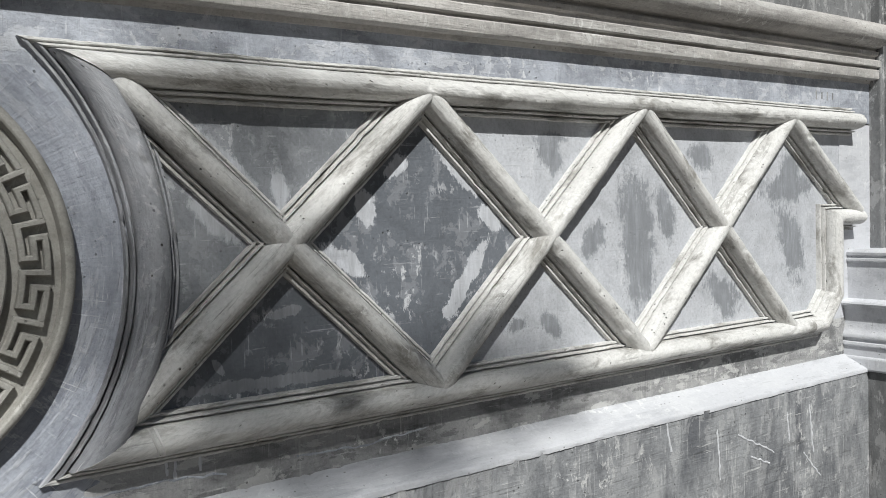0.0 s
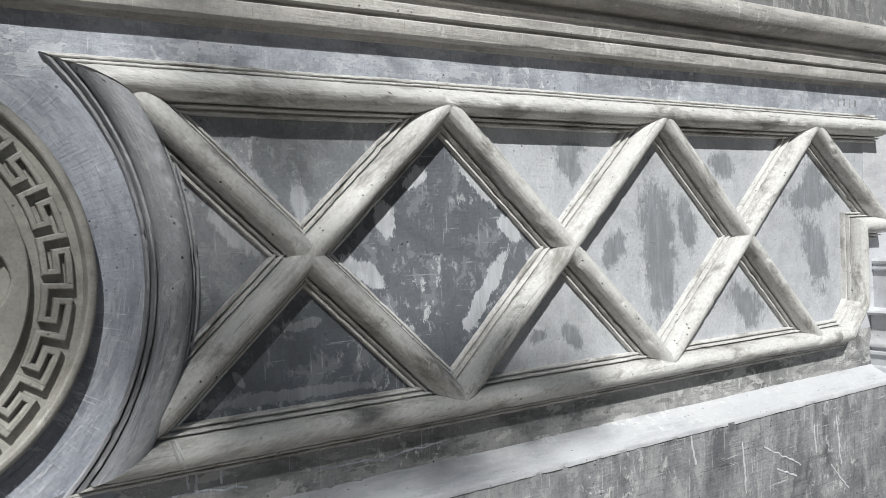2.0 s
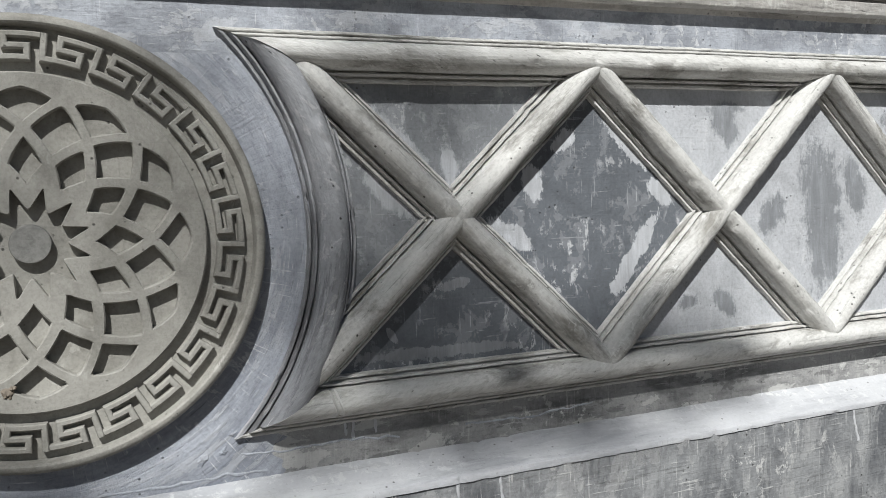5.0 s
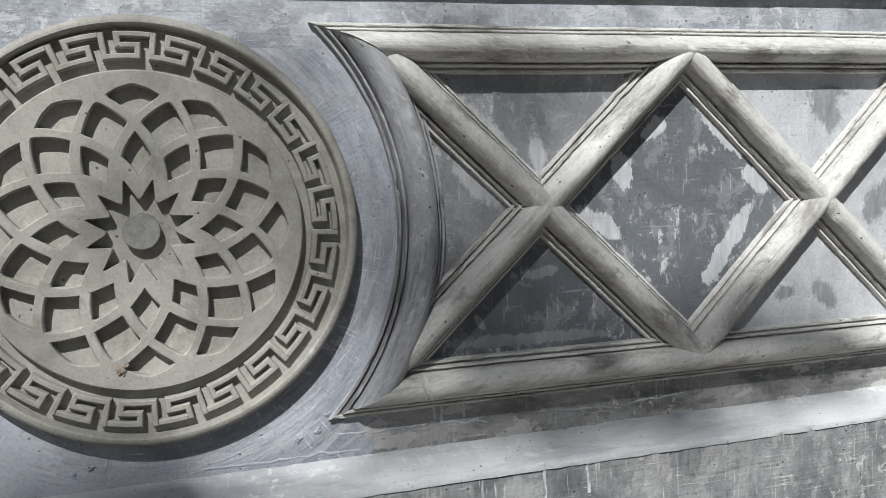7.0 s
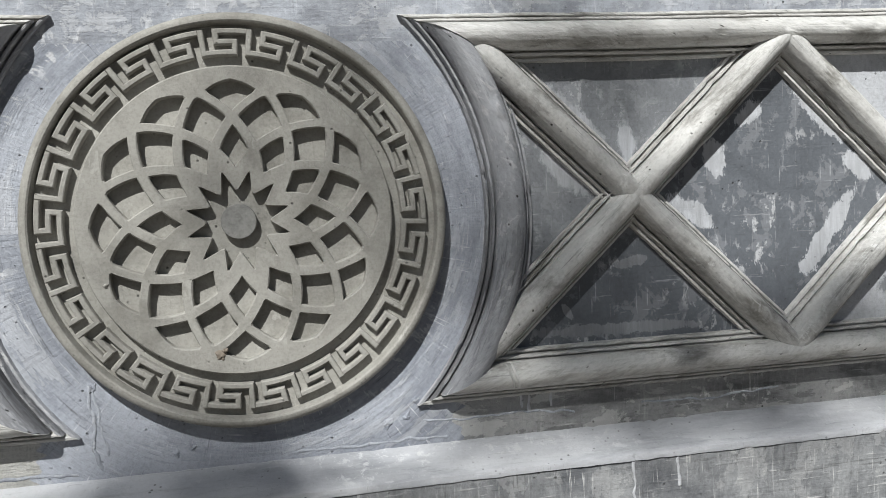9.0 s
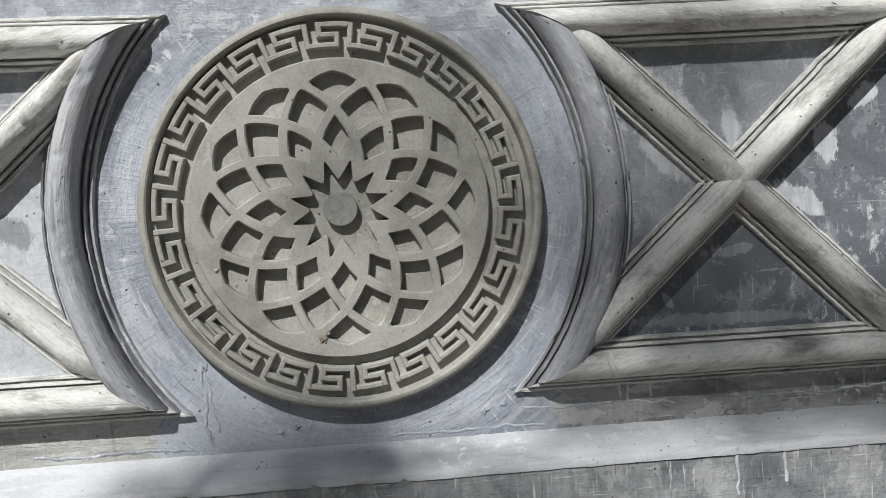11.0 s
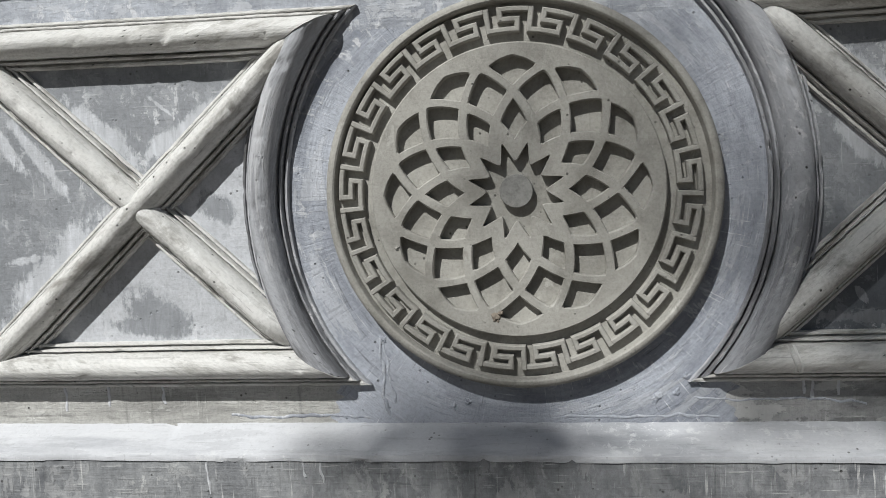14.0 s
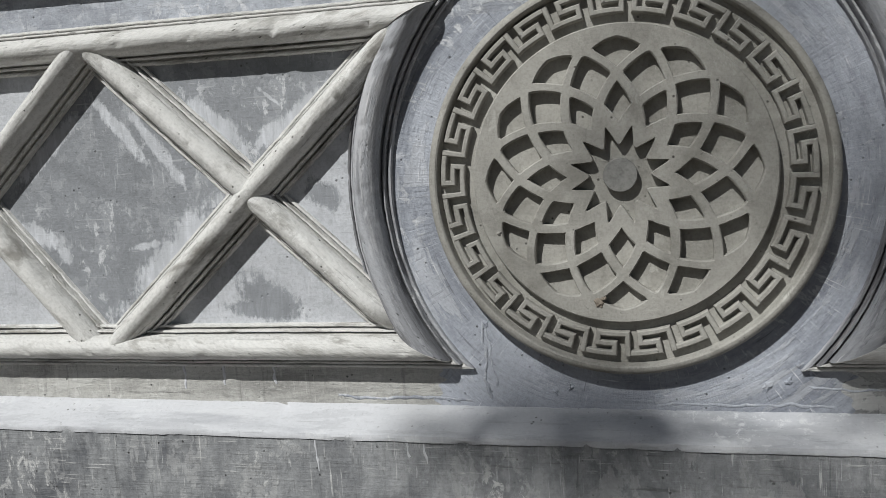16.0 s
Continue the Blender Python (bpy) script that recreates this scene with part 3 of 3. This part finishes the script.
def ring(name, pts, material, parent, label="", count=160, at=(0.0, 0.0)):
    """A turned part: pts are (radius, forward)."""
    n, verts, faces = len(pts), [], []
    for i in range(count):
        a = 2 * math.pi * i / count
        verts += [(at[0] + r * math.cos(a), -f, PZ + at[1] + r * math.sin(a)) for r, f in pts]
    for i in range(count):
        for j in range(n - 1):
            p, q = i * n + j, ((i + 1) % count) * n + j
            faces.append((p, p + 1, q + 1, q))
    return mesh_object(name, verts, faces, material, parent, label, True)


ring("base_disc", [(0.298, -0.015), (0.298, 0.016), (0.2865, 0.0165), (0.24, 0.0165), (0.10, 0.0150), (0.060, 0.0150), (0.054, 0.0170), (0.0001, 0.0170)], M_CAST, medallion)
ring("rim", [(0.2935, -0.015), (0.3100, -0.015), (0.3096, 0.022), (0.3082, 0.0275), (0.3045, 0.0325), (0.3005, 0.0345), (0.2970, 0.0345), (0.2945, 0.0325), (0.2925, 0.0260), (0.2915, 0.0150)], M_CAST, medallion)
ring("boss", [(0.0262, 0.015), (0.0260, 0.0300), (0.0252, 0.0312), (0.0238, 0.0316), (0.0120, 0.0316), (0.0001, 0.0316)], M_BOSS, medallion, "darker worn round boss", 48, MID)


def lean(r):
    """Half-angle of a leaf's outline at a radius."""
    knots = [(0.065, 60.0), (0.112, 45.0), (0.158, 30.0), (0.196, 17.5), (0.208, 12.0), (0.217, 6.0), (0.222, 0.0)]
    return radians(np.interp(r, [k[0] for k in knots], [k[1] for k in knots]))


def polar(r, a):
    return (r * math.cos(a), r * math.sin(a))


def inset(outline, width):
    """The outline drawn in by a width, as rays from its middle."""
    p = np.array(outline)
    q = np.roll(p, -1, 0)
    mid = p.mean(0)
    d = q - p

    def gap(x):
        t = np.clip(((x - p) * d).sum(1) / np.maximum((d * d).sum(1), 1e-12), 0, 1)
        return np.sqrt((((p + d * t[:, None]) - x) ** 2).sum(1)).min()

    out = []
    for k in range(56):
        a = 2 * math.pi * k / 56
        w = np.array([math.cos(a), math.sin(a)])
        lo, hi = 0.0, 0.0
        while hi < 0.08 and gap(mid + w * hi) >= width:
            lo, hi = hi, hi + 0.002
        for _ in range(7):
            m = (lo + hi) / 2
            lo, hi = (m, hi) if gap(mid + w * m) >= width else (lo, m)
        out.append(tuple(mid + w * lo))
    return out


def leaf_cell(axis, top, bottom):
    """The opening round an axis between two radii, bounded by leaf outlines."""
    t = on_curve((top, bottom), 14)
    level = radians(round(math.degrees(lean(bottom)) / 15) * 15)
    right, left = [], []
    for r in t:
        half = min(lean(r) - lean(top), level - lean(r))
        right.append(polar(r, axis - half))
        left.append(polar(r, axis + half))
    return right + left[::-1]


def cap_cell(axis):
    pts = []
    for a in on_curve((-15, 15), 12):
        r = np.interp(abs(a), [0, 6, 12, 17.5], [0.222, 0.217, 0.208, 0.196])
        pts.append(polar(r, axis + radians(a)))
    for r in on_curve((0.200, 0.158), 8):
        pts.append(polar(r, axis + radians(30) - lean(r)))
    for r in on_curve((0.158, 0.200), 8):
        pts.append(polar(r, axis - radians(30) + lean(r)))
    return pts


def rosette():
    holes = []
    for k in range(12):
        axis = radians(90 + 30 * k) + TILT
        holes.append(inset(cap_cell(axis), 0.0079))
        holes.append(inset(leaf_cell(axis + radians(15), 0.2035, 0.112), 0.0079))
        holes.append(inset(leaf_cell(axis, 0.158, 0.065), 0.0079))
    star = []
    for k in range(12):
        a = radians(90 + 30 * k) + TILT
        star += [polar(0.047, a - radians(3)), polar(0.0455, a), polar(0.047, a + radians(3)), polar(0.073, a + radians(14)), polar(0.074, a + radians(15)), polar(0.073, a + radians(16))]
    holes.append(star)
    holes = [[(0.97 * x, 0.97 * z) for x, z in h] for h in holes[:-1]] + holes[-1:]
    outer = [polar(0.2285, 2 * math.pi * k / 160) for k in range(160)]
    bm = bmesh.new()
    front, back, soft = -0.0335, -0.010, 0.0021
    rims = []
    for loop in [outer] + holes:
        grow = 1.0 if loop is outer else -1.0
        c = Vector((sum(p[0] for p in loop) / len(loop), sum(p[1] for p in loop) / len(loop)))
        tops, rims_lo, deep = [], [], []
        for x, z in loop:
            d = (Vector((x, z)) - c).normalized() * soft * grow
            tops.append(bm.verts.new((x + MID[0] - d.x, front, PZ + MID[1] + z - d.y)))
            rims_lo.append(bm.verts.new((x + MID[0], front + soft, PZ + MID[1] + z)))
            deep.append(bm.verts.new((x + MID[0], back, PZ + MID[1] + z)))
        n = len(loop)
        for k in range(n):
            j = (k + 1) % n
            bm.faces.new((tops[k], tops[j], rims_lo[j], rims_lo[k]))
            bm.faces.new((rims_lo[k], rims_lo[j], deep[j], deep[k]))
        rims += [bm.edges.get((tops[k], tops[(k + 1) % n])) for k in range(n)]
    bmesh.ops.triangle_fill(bm, edges=rims, use_beauty=True, normal=(0, -1, 0))
    bmesh.ops.recalc_face_normals(bm, faces=bm.faces)
    me = bpy.data.meshes.new("rosette_plate")
    bm.to_mesh(me)
    bm.free()
    me.materials.append(M_CAST)
    ob = new("rosette_plate", me)
    ob.parent = medallion
    return ob


rosette()


def key_unit(index, count=25):
    """One turn of the key border, bent round the disc: a raised strip with soft edges."""
    step = 2 * math.pi / count
    a0 = radians(83.5) - index * step
    r_in, r_out, half = 0.2478, 0.2785, 0.0045
    line = [(0.0, 1.115), (0.0, 0.0), (0.70, 0.0), (0.70, 0.5), (0.30, 0.5), (0.30, 1.0), (0.936, 1.0)]
    pts = [Vector((u * step * 0.263, r_in + (r_out - r_in) * v)) for u, v in line]
    left, right = [], []
    for k, p in enumerate(pts):
        d1 = (p - pts[k - 1]).normalized() if k else (pts[1] - p).normalized()
        d2 = (pts[k + 1] - p).normalized() if k < len(pts) - 1 else d1
        n1, n2 = Vector((-d1.y, d1.x)), Vector((-d2.y, d2.x))
        m = (n1 + n2).normalized()
        m = m / max(m.dot(n1), 0.3)
        left.append((p, m))
    rows = [(-1.0, 0.012), (-1.0, 0.0262), (-0.86, 0.0285), (-0.55, 0.0297), (0.55, 0.0297), (0.86, 0.0285), (1.0, 0.0262), (1.0, 0.012)]
    dense = []
    for k in range(len(left) - 1):
        (p, m), (q, w) = left[k], left[k + 1]
        cuts = 3
        for c in range(cuts):
            dense.append((p.lerp(q, c / cuts), m.lerp(w, c / cuts)))
    dense.append(left[-1])
    # along a straight run the side direction must stay constant between the mitres
    out = []
    for i, (p, m) in enumerate(dense):
        k, c = divmod(i, 3)
        if c:
            d = (pts[k + 1] - pts[k]).normalized()
            m = Vector((-d.y, d.x))
        out.append((p, m))
    verts, faces, n = [], [], len(rows)
    for p, m in out:
        for side, f in rows:
            w = p + m * half * side
            a = a0 - w.x / 0.263
            verts.append((MID[0] + w.y * math.cos(a), -f, PZ + MID[1] + w.y * math.sin(a)))
    for i in range(len(out) - 1):
        for j in range(n - 1):
            q = i * n + j
            faces.append((q, q + 1, q + n + 1, q + n))
    faces += [tuple(range(n)), tuple(range((len(out) - 1) * n, len(out) * n))]
    mesh_object("key_unit", verts, faces, M_CAST, medallion, smooth=True)


for k in range(25):
    key_unit(k)


# ---- small irregularities of the plaster ----


def run_of_plaster(name, pts, radius, material, parent, depth=0.0):
    """A thin raised seam along a bent line on the wall."""
    verts, faces, sides = [], [], 7
    for k in range(41):
        t = k / 40 * (len(pts) - 1)
        i = min(int(t), len(pts) - 2)
        p = Vector(pts[i]).lerp(Vector(pts[i + 1]), t - i)
        wob = noise.noise(Vector((p.x * 60, p.y * 60, 3.0))) * 0.004
        d = (Vector(pts[i + 1]) - Vector(pts[i])).normalized()
        r = radius * (0.55 + 0.6 * noise.noise(Vector((p.x * 90, p.y * 90, 8.0))) + 0.45)
        for j in range(sides):
            a = math.pi * j / (sides - 1)
            o = r * math.cos(a) + wob
            verts.append((p.x - d.y * o, -0.9 * max(r, 0.0004) * math.sin(a) + 0.001 - depth, p.y + d.x * o))
    for k in range(40):
        for j in range(sides - 1):
            q = k * sides + j
            faces.append((q, q + 1, q + sides + 1, q + sides))
    mesh_object(name, verts, faces, material, parent, smooth=True)


run_of_plaster("seam", [(-0.238, 1.372), (-0.240, 1.345), (-0.232, 1.310), (-0.236, 1.275), (-0.226, 1.240)], 0.0030, M_WALL, wall)
run_of_plaster("seam", [(-0.2345, 1.365), (-0.226, 1.335), (-0.224, 1.300), (-0.215, 1.262)], 0.0022, M_WALL, wall)
run_of_plaster("seam", [(0.262, 1.268), (0.330, 1.262), (0.420, 1.266), (0.520, 1.258)], 0.0022, M_WALL, wall)
run_of_plaster("seam", [(0.640, 1.262), (0.760, 1.256), (0.900, 1.264)], 0.0020, M_WALL, wall)
run_of_plaster("seam", [(-0.500, 1.241), (-0.420, 1.238), (-0.330, 1.242), (-0.260, 1.236)], 0.0028, M_WALL, wall)
run_of_plaster("seam", [(0.060, 1.238), (0.150, 1.236), (0.240, 1.240), (0.300, 1.236)], 0.0024, M_WALL, wall)
for a, b in (((1.749, 1.114), (1.900, 1.044)), ((1.800, 1.050), (1.880, 1.020)), ((2.030, 1.020), (2.110, 0.940)), ((1.960, 1.135), (1.968, 1.060)), ((2.061, 1.140), (2.080, 1.010)),
             ((1.673, 1.140), (1.681, 1.019)), ((1.493, 1.185), (1.506, 1.119)), ((0.593, 1.185), (0.593, 1.120)), ((0.670, 1.185), (0.671, 1.136))):
    run_of_plaster("plaster_smear", [a, b], 0.0028, M_LEDGE, ledge, 0.0685)
for x, low in ((0.426, 1.272), (0.441, 1.266), (0.478, 1.270), (-0.62, 1.262), (-0.72, 1.258), (-0.80, 1.250)):
    run_of_plaster("plaster_drip", [(x, 1.300), (x + 0.001, low)], 0.0026, M_LEDGE, wall)
for x, low in ((-0.33, 1.150), (-0.36, 1.160), (-0.52, 1.130)):
    run_of_plaster("plaster_drip", [(x, 1.184), (x + 0.004, low)], 0.0022, M_LEDGE, ledge, 0.0685)
for k in range(4):
    box("pencil_bar", (2.225 + 0.028 * k, -0.0006, 1.949 + 0.003 * (k % 2)), (2.231 + 0.028 * k, 0.004, 1.974 - 0.003 * (k % 2)), M_PILLAR, wall, bevel=0)


def mortar_lump(x, z, size, depth, material, parent):
    """A small dab of dried mortar with a ragged outline."""
    verts, faces, rings, sides = [], [], 4, 18
    for i in range(rings + 1):
        for k in range(sides):
            a = 2 * math.pi * k / sides
            r = size * i / rings * (0.75 + 0.7 * noise.noise(Vector((math.cos(a) * 1.7 + x * 50, math.sin(a) * 1.7, z * 50))))
            h = 0.004 * (1 - (i / rings) ** 2) * (0.6 + 0.8 * noise.noise(Vector((x * 90 + r * 160, a, z * 40)))) if i < rings else -0.001
            verts.append((x + r * math.cos(a), -depth - h, z + r * math.sin(a)))
    for i in range(rings):
        for k in range(sides):
            j = (k + 1) % sides
            faces.append((i * sides + k, i * sides + j, (i + 1) * sides + j, (i + 1) * sides + k))
    mesh_object("mortar_lump", verts, faces, material, parent, smooth=True)


M_RUST = plaster("brown_mortar", (0.27, 0.235, 0.195), (0.19, 0.16, 0.13), (0.36, 0.33, 0.29))
mortar_lump(-0.043, 1.404, 0.011, 0.0335, M_RUST, medallion)
mortar_lump(-0.036, 1.412, 0.006, 0.0335, M_RUST, medallion)
mortar_lump(-0.196, 1.520, 0.006, 0.0335, M_CAST, medallion)
for x, z, size in ((-0.233, 1.368, 0.009), (0.252, 1.302, 0.010), (0.268, 1.292, 0.008), (0.205, 1.268, 0.012), (0.235, 1.276, 0.009), (-0.095, 1.262, 0.008), (-0.120, 1.255, 0.010)):
    mortar_lump(x, z, size, 0.0, M_ROUND, wall)

# ---- the tree in front of the wall that shades part of it ----


def shade_tree():
    rng = random.Random(5)
    middle = Vector((0.20, 0.0, 1.45)) + SUN * 9.0
    tree = thing("tree", "tall slim tree with a small airy green crown", "tree")
    bark = plaster("bark", (0.16, 0.12, 0.09), (0.08, 0.06, 0.045), (0.2, 0.17, 0.14), streak=(1, 1, 0.2))
    green = bpy.data.materials.new("leaf")
    green.use_nodes = True
    nt = green.node_tree
    info = nt.nodes.new("ShaderNodeNewGeometry")
    nt.links.new(ramp(nt, info.outputs["Random Per Island"], [(0.0, (0.035, 0.075, 0.02)), (1.0, (0.09, 0.13, 0.035))]), nt.nodes["Principled BSDF"].inputs["Base Color"])
    verts, faces = [], []

    def tube(path, radii, sides=8):
        base = len(verts)
        for p, r in zip(path, radii):
            for k in range(sides):
                a = 2 * math.pi * k / sides
                verts.append((p.x + r * math.cos(a), p.y + r * math.sin(a), p.z))
        for i in range(len(path) - 1):
            for k in range(sides):
                j = (k + 1) % sides
                faces.append((base + i * sides + k, base + i * sides + j, base + (i + 1) * sides + j, base + (i + 1) * sides + k))

    foot = Vector((middle.x - 0.15, middle.y - 0.1, -0.05))
    fork = middle - Vector((0, 0, 0.45))
    path = [foot.lerp(fork, t) + Vector((0.06 * math.sin(5 * t), 0.05 * math.sin(4 * t + 1), 0)) for t in on_curve((0, 1), 14)]
    tube(path, [0.08 - 0.065 * t for t in on_curve((0, 1), 14)])
    ends = []
    for k in range(11):
        a = k * 2.4
        end = middle + Vector((0.55 * math.cos(a), 0.20 * math.sin(a), rng.uniform(-0.30, 0.30)))
        start = path[-1 - k % 4]
        tube([start.lerp(end, t) + Vector((0, 0, 0.08 * math.sin(3 * t))) for t in on_curve((0, 1), 6)], [0.012 - 0.009 * t for t in on_curve((0, 1), 6)], 6)
        ends.append(end)
    mesh_object("trunk", verts, faces, bark, tree, smooth=True)
    lv, lf = [], []
    # sprays of leaves: where along the wall and how high their shade falls, how wide they are, how many leaves
    sprays = [(-0.09, 1.15, 0.29, 0.13, 215), (0.80, 1.28, 0.50, 0.18, 330), (0.16, 1.66, 0.26, 0.22, 75), (0.52, 1.52, 0.22, 0.22, 165), (1.05, 1.36, 0.25, 0.12, 40), (0.58, 1.84, 0.26, 0.12, 50)]
    spots = [w for w in sprays for _ in range(w[4])]
    for x, z, wide, high, _ in spots:
        while True:
            v = Vector([rng.uniform(-1, 1) for _ in range(3)])
            if v.length < 1:
                break
        c = Vector((x + wide * v.x, 0.0, z + high * v.z)) + SUN * (9.0 + 0.35 * v.y)
        turn = Euler([rng.uniform(-0.9, 0.9), rng.uniform(-0.9, 0.9), rng.uniform(0, 6.28)]).to_matrix()
        length = rng.uniform(0.05, 0.075)
        n = len(lv)
        for x, y, z in ((0, -0.5, 0), (0.24, -0.1, 0.03), (0.17, 0.25, 0.03), (0, 0.5, -0.03), (-0.17, 0.25, 0.03), (-0.24, -0.1, 0.03)):
            lv.append(tuple(c + turn @ Vector((x, y, z)) * length))
        lf += [(n, n + 1, n + 2, n + 3), (n, n + 3, n + 4, n + 5)]
    me = bpy.data.meshes.new("crown")
    me.from_pydata(lv, [], lf)
    me.materials.append(green)
    new("crown", me).parent = tree


shade_tree()
